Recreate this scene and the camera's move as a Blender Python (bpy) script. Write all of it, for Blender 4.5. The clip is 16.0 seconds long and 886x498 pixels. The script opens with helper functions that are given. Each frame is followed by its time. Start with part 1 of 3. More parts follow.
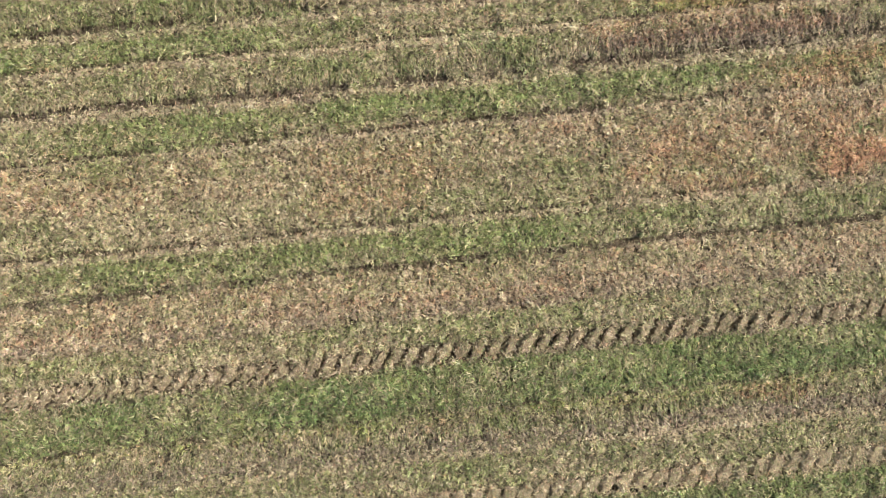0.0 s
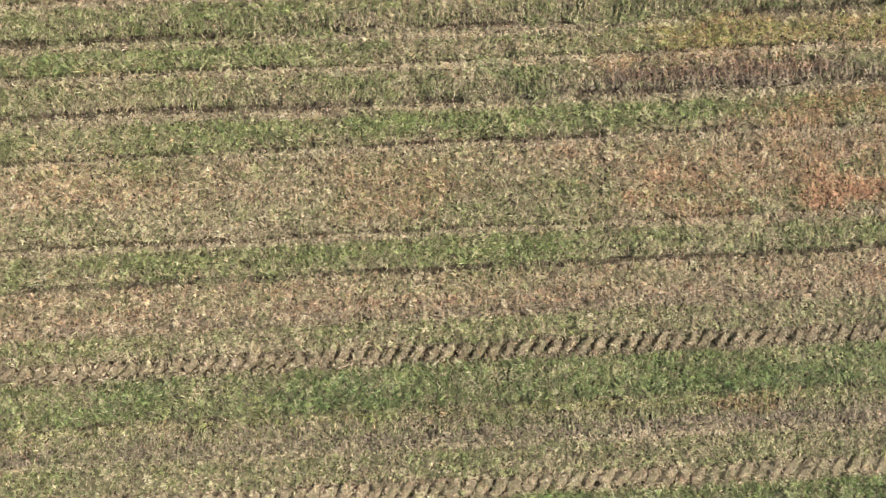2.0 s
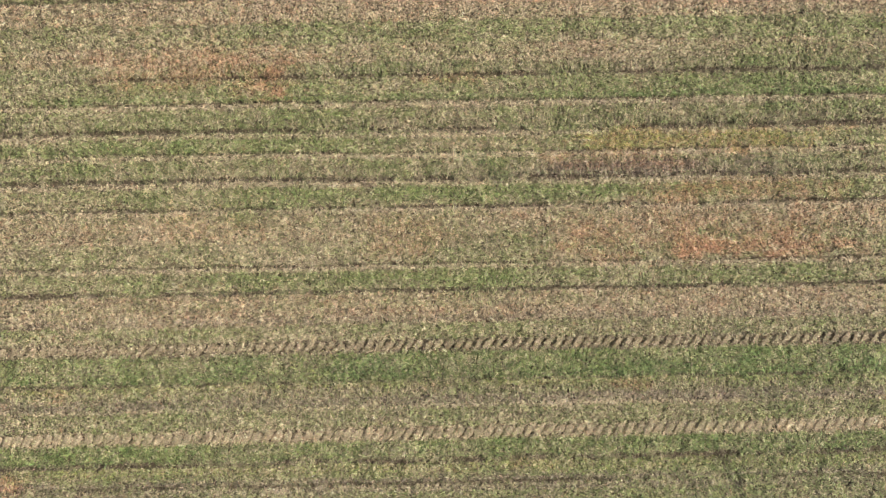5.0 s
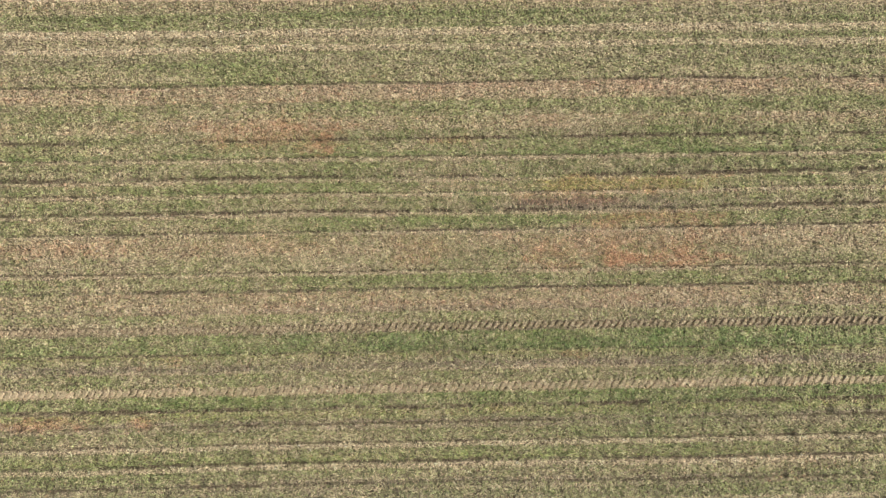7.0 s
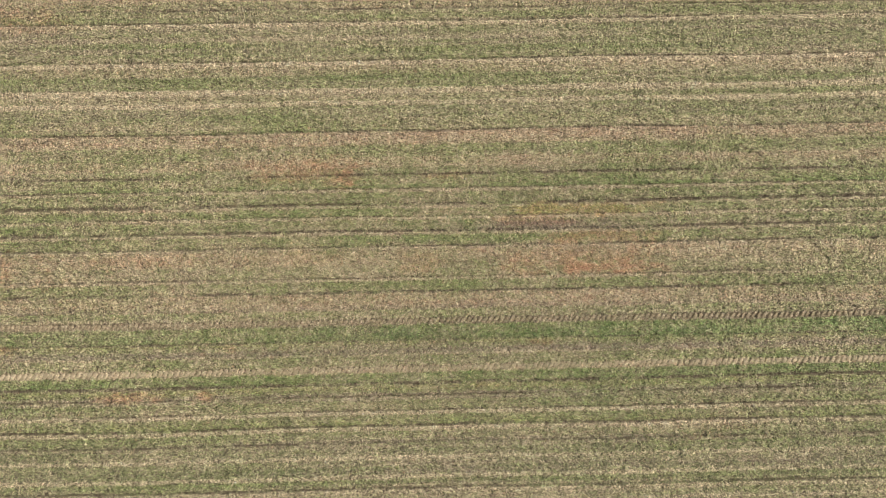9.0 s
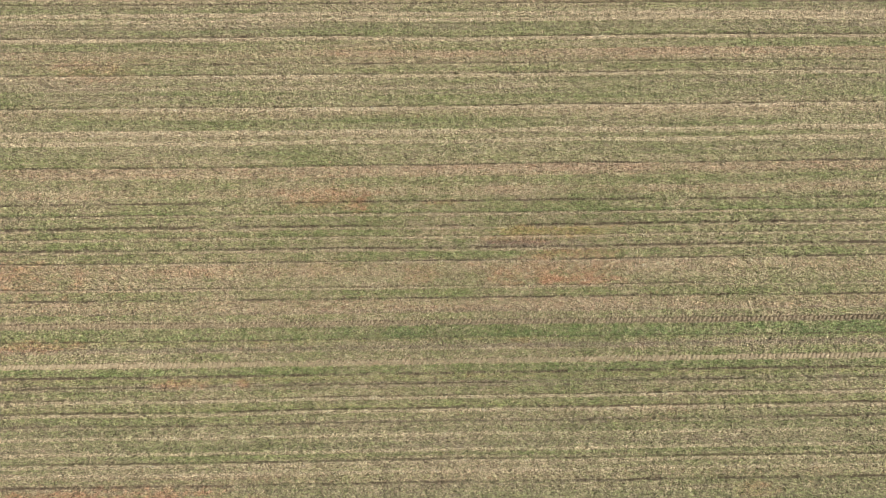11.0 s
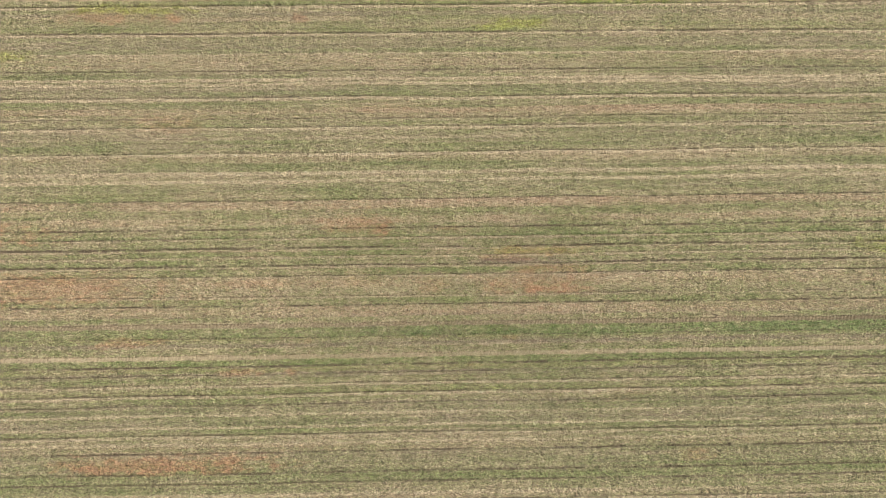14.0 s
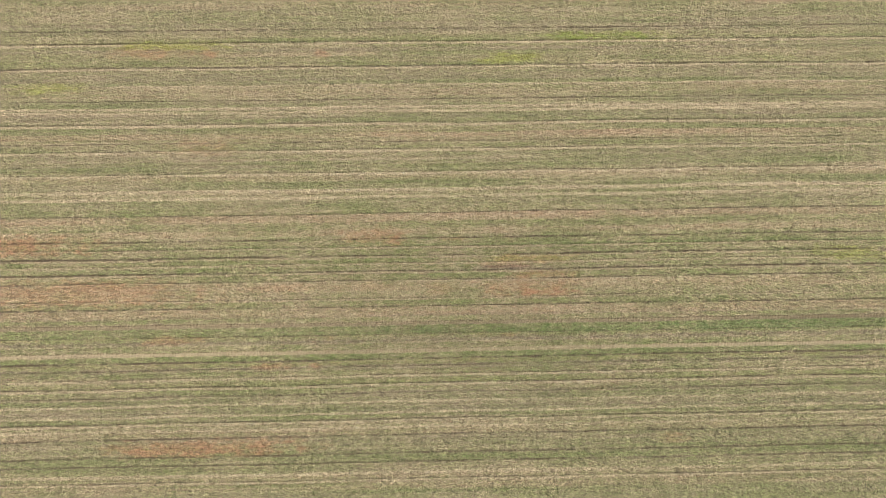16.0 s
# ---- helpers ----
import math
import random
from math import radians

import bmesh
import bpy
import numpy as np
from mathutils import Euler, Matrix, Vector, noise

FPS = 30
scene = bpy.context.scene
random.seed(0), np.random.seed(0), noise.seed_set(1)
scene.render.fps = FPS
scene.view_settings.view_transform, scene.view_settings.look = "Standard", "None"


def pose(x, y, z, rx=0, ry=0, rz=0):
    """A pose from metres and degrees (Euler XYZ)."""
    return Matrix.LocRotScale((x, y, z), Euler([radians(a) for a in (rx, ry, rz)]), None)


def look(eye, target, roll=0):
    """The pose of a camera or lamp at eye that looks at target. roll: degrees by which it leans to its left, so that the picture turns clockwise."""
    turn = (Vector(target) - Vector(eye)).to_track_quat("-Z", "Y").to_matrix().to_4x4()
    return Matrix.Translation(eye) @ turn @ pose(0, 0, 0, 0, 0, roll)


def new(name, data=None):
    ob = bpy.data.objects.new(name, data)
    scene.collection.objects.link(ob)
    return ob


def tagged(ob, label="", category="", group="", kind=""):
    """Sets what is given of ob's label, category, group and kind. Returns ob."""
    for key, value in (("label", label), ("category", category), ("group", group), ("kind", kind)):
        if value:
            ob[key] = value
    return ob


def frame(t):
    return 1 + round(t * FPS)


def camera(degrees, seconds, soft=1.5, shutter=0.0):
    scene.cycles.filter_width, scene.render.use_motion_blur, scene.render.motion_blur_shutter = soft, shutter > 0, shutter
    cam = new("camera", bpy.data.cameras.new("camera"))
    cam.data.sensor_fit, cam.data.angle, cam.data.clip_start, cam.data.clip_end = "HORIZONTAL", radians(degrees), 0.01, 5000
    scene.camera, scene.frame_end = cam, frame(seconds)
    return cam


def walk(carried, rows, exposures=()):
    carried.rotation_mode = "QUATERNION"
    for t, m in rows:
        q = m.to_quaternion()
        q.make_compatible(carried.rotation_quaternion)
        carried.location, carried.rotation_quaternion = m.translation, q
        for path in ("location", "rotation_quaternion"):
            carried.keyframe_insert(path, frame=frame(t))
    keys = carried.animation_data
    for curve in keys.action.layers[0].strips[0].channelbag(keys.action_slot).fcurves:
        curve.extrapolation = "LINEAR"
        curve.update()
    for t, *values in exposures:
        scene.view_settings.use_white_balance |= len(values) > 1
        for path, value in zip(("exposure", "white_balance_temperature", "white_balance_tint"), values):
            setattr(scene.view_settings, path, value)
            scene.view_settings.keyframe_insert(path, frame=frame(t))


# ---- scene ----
cam = camera(72, 16.0, soft=0.5)
PATH = [
    (0, pose(-0.548, 0.806, 9.267, 4.470, 0, -4.696)),
    (0.5, pose(-0.564, 0.814, 9.446, 4.437, 0, -7.393)),
    (1, pose(-0.578, 0.824, 9.671, 4.334, 0, -8.480)),
    (1.5, pose(-0.616, 0.853, 9.897, 4.317, 0, -5.829)),
    (2, pose(-0.652, 0.886, 10.123, 4.405, 0, -1.617)),
    (2.5, pose(-0.652, 0.949, 10.400, 4.350, 0, 0.029)),
    (3, pose(-0.588, 1.028, 10.783, 4.304, 0, 0.459)),
    (3.5, pose(-0.535, 1.070, 11.353, 4.250, 0, 0.444)),
    (4, pose(-0.518, 1.093, 12.568, 4.394, 0, 0.273)),
    (4.2, pose(-0.514, 1.107, 13.104, 4.446, 0, 0.192)),
    (6.3, pose(-0.433, 0.693, 19.872, 5.825, 0, 0.352)),
    (7, pose(-0.506, 0.336, 22.214, 6.262, 0, 0.360)),
    (7.5, pose(-0.505, 0.066, 23.813, 6.743, 0, 0.316)),
    (8, pose(-0.451, 0.034, 25.368, 6.729, 0, 0.336)),
    (8.5, pose(-0.357, -0.065, 26.918, 6.906, 0, 0.267)),
    (9.2, pose(-0.291, -0.390, 29.162, 7.329, 0, 0.155)),
    (11.3, pose(-0.088, -0.877, 35.499, 8.211, 0, 0.588)),
    (12, pose(-0.241, -1.264, 37.604, 8.660, 0, 0.577)),
    (12.5, pose(-0.256, -1.449, 39.107, 8.890, 0, 0.641)),
    (13, pose(-0.347, -1.693, 40.596, 9.168, 0, 0.595)),
    (13.5, pose(-0.448, -1.883, 42.081, 9.375, 0, 0.570)),
    (14, pose(-0.522, -2.099, 43.700, 9.629, 0, 0.461)),
    (14.5, pose(-0.636, -2.175, 45.128, 9.669, 0, 0.388)),
    (15, pose(-0.730, -2.281, 46.610, 9.738, 0, 0.419)),
    (15.5, pose(-0.902, -2.720, 48.064, 10.130, 0, 0.326)),
    (16, pose(-1.014, -3.298, 49.463, 10.636, 0, 0.312)),
]
walk(cam, PATH, exposures=[(0.0, 0.60), (4.2, 0.60), (7.0, 0.56), (9.0, 0.52), (12.0, 0.60), (16.0, 0.60)])

# ---- light: clear sky, one sun from the right ----
SUN_AZIMUTH, SUN_HEIGHT = radians(84), radians(34)      # azimuth from +y towards +x
world = bpy.data.worlds.new("sky")
scene.world = world
world.use_nodes = True
wn = world.node_tree.nodes
sky = wn.new("ShaderNodeTexSky")
sky.sky_type, sky.sun_disc = "NISHITA", False
sky.sun_elevation, sky.sun_rotation = SUN_HEIGHT, SUN_AZIMUTH
world.node_tree.links.new(sky.outputs[0], wn["Background"].inputs[0])
wn["Background"].inputs[1].default_value = 0.05
sun_data = bpy.data.lights.new("sun", "SUN")
sun_data.energy, sun_data.angle, sun_data.color = 5.0, radians(0.53), (1.0, 0.95, 0.86)
sun = new("sun", sun_data)
way = Vector((math.sin(SUN_AZIMUTH) * math.cos(SUN_HEIGHT), math.cos(SUN_AZIMUTH) * math.cos(SUN_HEIGHT), math.sin(SUN_HEIGHT)))
sun.matrix_world = look(way * 60, (0, 0, 0))

# ---- the field's plan: mown strips that run along x, from far (+y) to near ----
# Each pair: the strip's far edge in metres and its kind.
FAR_STRIPS = [(60.0, "m"), (44.0, "t"), (40.0, "o"), (36.0, "t"), (33.0, "q"), (30.6, "o"),
              (28.69, "t"), (28.02, "m"), (26.59, "u"), (26.26, "v"), (25.93, "j"), (25.82, "v"), (25.55, "o"), (25.17, "y"), (24.74, "j"),
              (24.62, "l"), (24.41, "m"), (24.09, "u"), (23.76, "t"), (23.33, "o"), (23.01, "y"), (22.40, "j"), (22.26, "l"), (22.05, "v"),
              (21.36, "u"), (21.04, "q"), (20.62, "l"), (20.46, "t"), (19.52, "m"), (19.26, "j"), (19.16, "q"), (18.62, "l"), (18.38, "v"),
              (18.26, "l"), (18.01, "u"), (17.55, "q"), (17.17, "j"), (17.07, "l"), (16.83, "o"), (16.26, "p"), (15.8, "t"), (15.45, "j"), (15.37, "o"),
              (14.79, "j"), (14.71, "l"), (14.49, "v"), (13.79, "q"), (13.04, "m"), (12.76, "j"), (12.68, "l"), (12.44, "t"), (11.99, "q"),
              (11.3, "l"), (11.0, "m"), (10.65, "l"), (10.4, "q"), (9.8, "g"), (9.17, "j"), (9.08, "p"), (8.65, "t")]
MID_STRIPS = [(8.4, "g"), (7.8, "t"), (7.3, "b"), (7.01, "j"), (6.88, "g"), (6.43, "d"), (6.3, "j"), (6.22, "h"), (6.09, "o"),
              (5.82, "b"), (5.59, "k"), (5.43, "h"), (5.29, "g"), (4.94, "j"), (4.88, "h"), (4.74, "g"), (4.52, "b"),
              (4.3, "k"), (4.16, "h"), (4.02, "g"), (3.54, "k"), (3.45, "h"), (3.33, "t"), (2.64, "m"), (2.07, "j"),
              (2.0, "h"), (1.89, "g"), (1.42, "k"), (1.31, "t"), (0.95, "p"), (0.74, "w"), (0.54, "g"), (0.30, "m"), (0.15, "r"), (-0.18, "d"),
              (-0.84, "j"), (-0.91, "y"), (-1.03, "b"), (-1.22, "u"), (-1.47, "h"), (-1.55, "o"), (-1.99, "s"), (-2.33, "d")]
NEAR_STRIPS = [(-2.74, "k"), (-2.88, "y"), (-3.12, "o"), (-3.24, "u"), (-3.34, "j"), (-3.43, "v"), (-3.60, "g"), (-4.02, "j"), (-4.10, "l"),
               (-4.26, "o"), (-4.45, "y"), (-4.70, "k"), (-4.80, "l"), (-4.98, "o"), (-5.34, "u"), (-5.44, "j"), (-5.53, "v"), (-5.68, "q"),
               (-6.07, "l"), (-6.24, "v"), (-6.59, "u"), (-6.89, "l"), (-7.06, "g"), (-7.42, "j"), (-7.53, "l"), (-7.72, "m"), (-8.01, "l"),
               (-8.18, "t"), (-8.62, "k"), (-8.74, "v"), (-9.37, "q"), (-9.98, "j"), (-10.10, "d"), (-10.63, "j"), (-10.75, "o"), (-11.34, "l"),
               (-11.59, "t"), (-11.88, "j"), (-11.96, "l"), (-12.12, "t"), (-12.70, "q"), (-13.40, "o"),
               (-16.0, "t"), (-19.0, "o"), (-24.0, "q"), (-30.0, "m")]
STRIPS = FAR_STRIPS + MID_STRIPS + NEAR_STRIPS
TOPS = np.array([top for top, _ in STRIPS])
for n, (_, kind) in enumerate(STRIPS):
    if kind == "k":                      # the gaps are a little wider than the swaths' own edges
        TOPS[n] += 0.003
        TOPS[n + 1] -= 0.003
RUTS = {"r": (-0.01, 0.085), "s": (-2.16, 0.055)}      # centre and depth
FAINT_RUTS = (25.35, 22.95)
PITCH, SLANT = 0.25, math.tan(radians(56))

# What grows in each kind of strip: shares of green, lush, straw, brown, rust and yellow blades, then height of the
# turf, how densely it is covered and how long the blades are.
KINDS = {
    "g": (.48, .04, .36, .10, .02, .00, .026, 1.0, 1.0),
    "d": (.54, .15, .23, .07, .00, .01, .032, 1.0, 1.2),
    "o": (.46, .03, .38, .11, .01, .01, .020, 1.0, 1.0),
    "q": (.46, .05, .29, .19, .00, .01, .020, 1.0, 1.0),
    "m": (.38, .01, .46, .13, .02, .00, .018, 1.0, 1.0),
    "t": (.25, .00, .53, .13, .09, .00, .014, 1.0, 1.0),
    "p": (.17, .00, .53, .17, .13, .00, .012, 1.0, 0.9),
    "w": (.17, .00, .42, .34, .07, .00, .012, 1.0, 1.0),
    "v": (.27, .00, .41, .31, .01, .00, .018, 1.0, 1.0),
    "h": (.20, .00, .62, .15, .03, .00, .026, 1.15, 0.9),
    "l": (.11, .00, .84, .05, .00, .00, .032, 1.25, 0.8),
    "b": (.39, .03, .41, .16, .01, .00, .024, 1.2, 0.95),
    "y": (.40, .04, .32, .10, .02, .12, .022, 1.0, 1.0),
    "j": (.27, .00, .28, .43, .02, .00, -.040, 0.40, 0.6),
    "u": (.22, .01, .25, .50, .02, .00, .012, 1.0, 0.9),
    "k": (.20, .00, .26, .53, .01, .00, -.062, 0.36, 0.7),
    "r": (.16, .00, .54, .27, .03, .00, .012, 0.95, 0.75),
    "s": (.16, .00, .64, .15, .05, .00, .014, 1.1, 0.9),
}
ORDER = list(KINDS)
TABLE = np.array([KINDS[k] for k in ORDER])
CODES = np.array([ORDER.index(k) for _, k in STRIPS])
GREEN, LUSH, STRAW, BROWN, RUST, YELLOW = range(6)
PALETTE = np.array([(.214, .263, .083), (.130, .232, .070), (.570, .448, .290), (.278, .212, .168), (.54, .275, .158), (.35, .375, .075)])

# Patches that break the strips: centre x, centre y on the strips' own grid, half length, half width, kind of blade, strength.
PATCHES = []


def lean_of(y):
    return 0.0215 + 0.004 * np.clip(-y / 3.0, 0, 1) - 0.005 * np.clip((y - 9.0) / 10.0, 0, 1)


def patch(x0, y0, x1, y1, blade, strength):
    PATCHES.append(((x0 + x1) / 2, (y0 + y1) / 2 - float(lean_of((y0 + y1) / 2)) * (x0 + x1) / 2, abs(x1 - x0) / 2, abs(y1 - y0) / 2, blade, strength))


patch(-9.2, 6.3, -4.4, 7.6, RUST, 0.42)
patch(-5.6, 6.5, -4.4, 7.1, RUST, 0.36)
patch(-1.1, 6.68, 0.85, 7.02, RUST, 0.43)
patch(2.3, 4.98, 9.8, 5.55, YELLOW, 0.35)
patch(3.0, 4.95, 9.8, 5.6, RUST, 0.27)
patch(4.5, 3.62, 9.8, 4.2, RUST, 0.32)
patch(0.9, 4.30, 7.4, 4.74, BROWN, 0.68)
patch(1.4, 4.45, 6.6, 4.95, RUST, 0.24)
patch(2.4, 2.15, 9.8, 3.55, RUST, 0.33)
patch(5.3, 2.2, 6.5, 2.95, RUST, 0.50)
patch(7.9, 2.2, 9.6, 2.85, RUST, 0.32)
patch(4.8, 2.2, 9.6, 2.6, RUST, 0.28)
patch(-2.5, 2.2, -0.4, 3.35, RUST, 0.17)
patch(3.7, -1.1, 4.7, -0.82, RUST, 0.36)
patch(0.9, -3.1, 2.1, -2.78, RUST, 0.25)
patch(-9.5, 2.6, -5.6, 3.35, RUST, 0.14)
patch(-3.3, -0.87, -1.2, -0.22, LUSH, 0.35)
patch(-6.5, -0.88, -5.1, -0.3, LUSH, 0.32)
patch(-0.15, 4.55, 0.8, 5.02, LUSH, 0.28)
patch(-16.4, -3.9, -13.4, -3.36, RUST, 0.50)
patch(-11.8, -3.75, -10.6, -3.3, RUST, 0.50)
patch(-16.8, 2.3, -12.5, 3.0, RUST, 0.25)
patch(-10.6, -1.6, -9.7, -1.15, RUST, 0.2)
patch(4.8, 1.55, 10.0, 2.02, GREEN, 0.45)
patch(-26.8, -10.5, -12.5, -9.25, RUST, 0.68)
patch(15.7, -9.3, 18.1, -8.5, RUST, 0.35)
patch(-47.0, 5.1, -30.2, 6.8, RUST, 0.70)
patch(-41.5, 1.0, -21.5, 3.1, RUST, 0.42)
patch(-30.3, 22.8, -23.6, 23.9, RUST, 0.45)
patch(-22.4, 22.9, -20.9, 23.8, RUST, 0.45)
patch(-12.4, 22.9, -11.3, 23.7, RUST, 0.45)
patch(-29.4, 23.6, -20.2, 24.5, YELLOW, 0.68)
patch(7.6, 24.85, 18.2, 25.65, YELLOW, 0.75)
patch(7.6, 24.85, 18.2, 25.65, LUSH, 0.30)
patch(2.1, 22.6, 7.9, 23.5, YELLOW, 0.68)
patch(-38.1, 19.4, -33.0, 20.4, YELLOW, 0.60)
patch(8.0, -13.0, 44.0, -2.6, GREEN, 0.16)
patch(-38.0, -12.8, 44.0, -2.7, GREEN, 0.09)
patch(-38.0, -12.8, 44.0, -2.7, BROWN, 0.07)
patch(-9.0, -2.0, 0.5, -0.25, GREEN, 0.14)
patch(-9.0, -2.0, 0.5, -0.25, BROWN, 0.12)
patch(20.0, -1.0, 44.0, 9.0, GREEN, 0.10)
patch(-40.0, 10.0, -4.0, 29.0, BROWN, 0.08)
patch(-24.4, 13.8, -18.6, 15.4, RUST, 0.22)
patch(29.4, 5.3, 36.0, 6.45, YELLOW, 0.45)
patch(-25.0, -2.0, -20.6, -1.3, RUST, 0.40)
patch(2.4, -0.75, 18.0, -0.2, LUSH, 0.21)
patch(18.0, -0.5, 35.0, 0.4, LUSH, 0.32)
patch(-8.1, 15.8, -2.2, 16.5, RUST, 0.11)
patch(10.5, -5.4, 13.5, -4.4, RUST, 0.09)


def lattice(i, j, seed):
    h = (i.astype(np.int64) * 374761393 + j.astype(np.int64) * 668265263 + seed * 974634777) & 0xFFFFFFFF
    h = ((h ^ (h >> 13)) * 1274126177) & 0xFFFFFFFF
    return ((h ^ (h >> 16)) & 0xFFFF) / 32767.5 - 1.0


def smooth_noise(x, y, seed):
    """Value noise between -1 and 1, one cell a unit."""
    i, j = np.floor(x), np.floor(y)
    u, v = x - i, y - j
    u, v = u * u * (3 - 2 * u), v * v * (3 - 2 * v)
    a = lattice(i, j, seed) * (1 - u) + lattice(i + 1, j, seed) * u
    b = lattice(i, j + 1, seed) * (1 - u) + lattice(i + 1, j + 1, seed) * u
    return a * (1 - v) + b * v


def across(x, y):
    """The place across the strips: y, freed of their slant and their wander."""
    return y - lean_of(y) * x + 0.05 * smooth_noise(x / 7.0, y / 2.5, 3) + 0.018 * smooth_noise(x / 1.1, y / 0.5, 4) + (0.016 + 0.008 * (np.abs(y - 2.2) < 6.0)) * smooth_noise(x / 0.16, y / 0.12, 5)


def strip_codes(v):
    at = np.clip(np.searchsorted(-TOPS, -v, side="right") - 1, 0, len(TOPS) - 1)
    return CODES[at]


def track_phase(x, v, centre):
    return np.mod((x - (v - centre) / SLANT) / PITCH, 1.0)


def growth(x, y, jitter=0.0):
    """At each place: the shares of the six blades, turf height, cover, blade length and the strip's kind."""
    v = across(x, y) + jitter
    code = strip_codes(v)
    # gaps between the swaths come and go along their length
    gap = np.isin(code, [ORDER.index("k"), ORDER.index("j")])
    worn = 0.75 * smooth_noise(x / 2.6, v * 3.0, 11) + 0.7 * smooth_noise(x / 0.4, v * 3.0, 12) + 0.6 * smooth_noise(x / 0.09, v * 9.0, 13)
    far_off = np.clip((np.abs(y - 2.2) - 5.0) / 4.0, 0, 1)
    bare = np.clip((worn * (1 - 0.45 * far_off) + 0.75) / 0.9, 0, 1)[:, None]
    row = np.where(gap[:, None], TABLE[code] * bare + TABLE[ORDER.index("q")] * (1 - bare), TABLE[code])
    mix, turf = row[:, :6].copy(), row[:, 6:]
    outer = np.clip((np.abs(y - 2.2) - 5.0) / 4.0, 0, 1)
    drift = 0.5 * smooth_noise(x / 4.5, v / 0.55, 21) + (1 - 0.6 * outer) * (0.45 * smooth_noise(x / 0.9, v / 0.35, 22) + 0.45 * smooth_noise(x / 0.24, v / 0.18, 23))
    drift += (0.3 + 0.4 * outer) * smooth_noise(x / 16.0, v / 0.15, 26)
    other = (1 - 0.5 * outer) * (0.6 * smooth_noise(x / 1.6, v / 0.3, 24) + 0.55 * smooth_noise(x / 0.3, v / 0.2, 25))
    other += (0.2 + 0.5 * outer) * smooth_noise(x / 12.0, v / 0.13, 27)
    # the far swaths are more alike
    alike = (0.50 * np.clip((np.abs(y - 2.2) - 5.5) / 4.0, 0, 1) * (~np.isin(code, [ORDER.index(k) for k in "kjlp"])))[:, None]
    mix = mix * (1 - alike) + np.array([.43, .02, .37, .18, .0, .0]) * alike
    mix[:, GREEN] *= np.exp(0.9 * drift)
    mix[:, LUSH] *= np.exp(1.4 * drift)
    mix[:, STRAW] *= np.exp(-0.45 * drift)
    mix[:, BROWN] *= np.exp(0.8 * other)
    mix[:, RUST] *= np.exp(1.2 * other - 0.6 * drift)
    ragged = 0.35 * smooth_noise(x / 0.8, v / 0.3, 31) + 0.35 * smooth_noise(x / 0.25, v / 0.15, 32)
    owner = np.full(len(x), -1)
    for number, (cx, cv, hx, hv, blade, strength) in enumerate(PATCHES):
        near = np.abs(x - cx) < 1.4 * hx + 0.3
        near &= np.abs(v - cv) < 1.4 * hv + 0.3
        if not near.any():
            continue
        d = ((np.abs(x[near] - cx) / hx) ** 3 + (np.abs(v[near] - cv) / hv) ** 3) ** (1 / 3)
        share = strength * np.clip((1.2 - d + 0.9 * ragged[near]) / 0.7, 0, 1) * (0.85 + 0.8 * ragged[near])
        share = np.clip(share, 0, 0.95)[:, None]
        part_mix = mix[near]
        part_mix /= part_mix.sum(1, keepdims=True)
        part_mix *= 1 - share
        part_mix[:, blade] += share[:, 0]
        mix[near] = part_mix
        if strength >= 0.3 and blade in (RUST, YELLOW):
            owner[np.flatnonzero(near)[share[:, 0] > 0.12]] = number
    mix /= mix.sum(1, keepdims=True)
    return mix, turf, code, v, owner


def combed(x, y, code):
    """Rake marks across the stubble: 0 in a groove, 1 on the crest."""
    wave = np.sin(2 * np.pi * (x / 0.092 + 0.4 * smooth_noise(x / 0.45, y / 0.6, 41)))
    return np.where((code == ORDER.index("b")) & (np.abs(y - 2.2) < 6.5) & (np.abs(x) < 12), 1 - (0.35 + 0.65 * np.clip((x + 1.0) / 4.0, 0, 1)) * (1 - np.clip(0.5 + 1.6 * wave, 0, 1)), 1.0)


def tussocks(x, y):
    """Rounded lumps of turf with creases between them, about -1 to 1."""
    p, q = 0.84 * x + 0.54 * y, 0.84 * y - 0.54 * x
    wide = 1 - 2.2 * np.abs(smooth_noise(p / 0.17, q / 0.15, 54))
    small = 1 - 2.2 * np.abs(smooth_noise(p / 0.075, q / 0.075, 55))
    lump = 1 - 2.2 * np.abs(smooth_noise(p / 0.38, q / 0.28, 57))
    hump = smooth_noise(p / 0.34, q / 0.28, 58)
    return 0.4 * wide + 0.15 * small + 0.3 * lump + 0.5 * hump


def relief(x, y, turf, code, v):
    pressed = np.ones(len(x))
    for centre, _ in RUTS.values():
        pressed = np.minimum(pressed, 0.12 + 0.88 * np.clip((np.abs(v - centre) - 0.16) / 0.16, 0, 1))
    z = turf[:, 0] + 0.016 * pressed * smooth_noise(x / 0.9, y / 0.4, 51) + pressed * (0.047 + 0.034 * np.clip((np.hypot(x / 1.6, y - 1.7) - 5.0) / 5.0, 0, 1)) * tussocks(x, y)
    z += 0.05 * smooth_noise(x / 9.0, y / 5.0, 53) + 0.022 * smooth_noise(x / 11.0, v / 0.17, 56)
    return z - 0.018 * (1 - combed(x, y, code))


def cell(x, y, size, seed):
    """One number between -1 and 1 for each ragged cell of that size."""
    wx = x / size + 0.45 * smooth_noise(x / size * 0.9, y / size * 0.9, seed + 1)
    wy = y / size + 0.45 * smooth_noise(x / size * 0.9, y / size * 0.9, seed + 2)
    return lattice(np.floor(wx), np.floor(wy), seed)


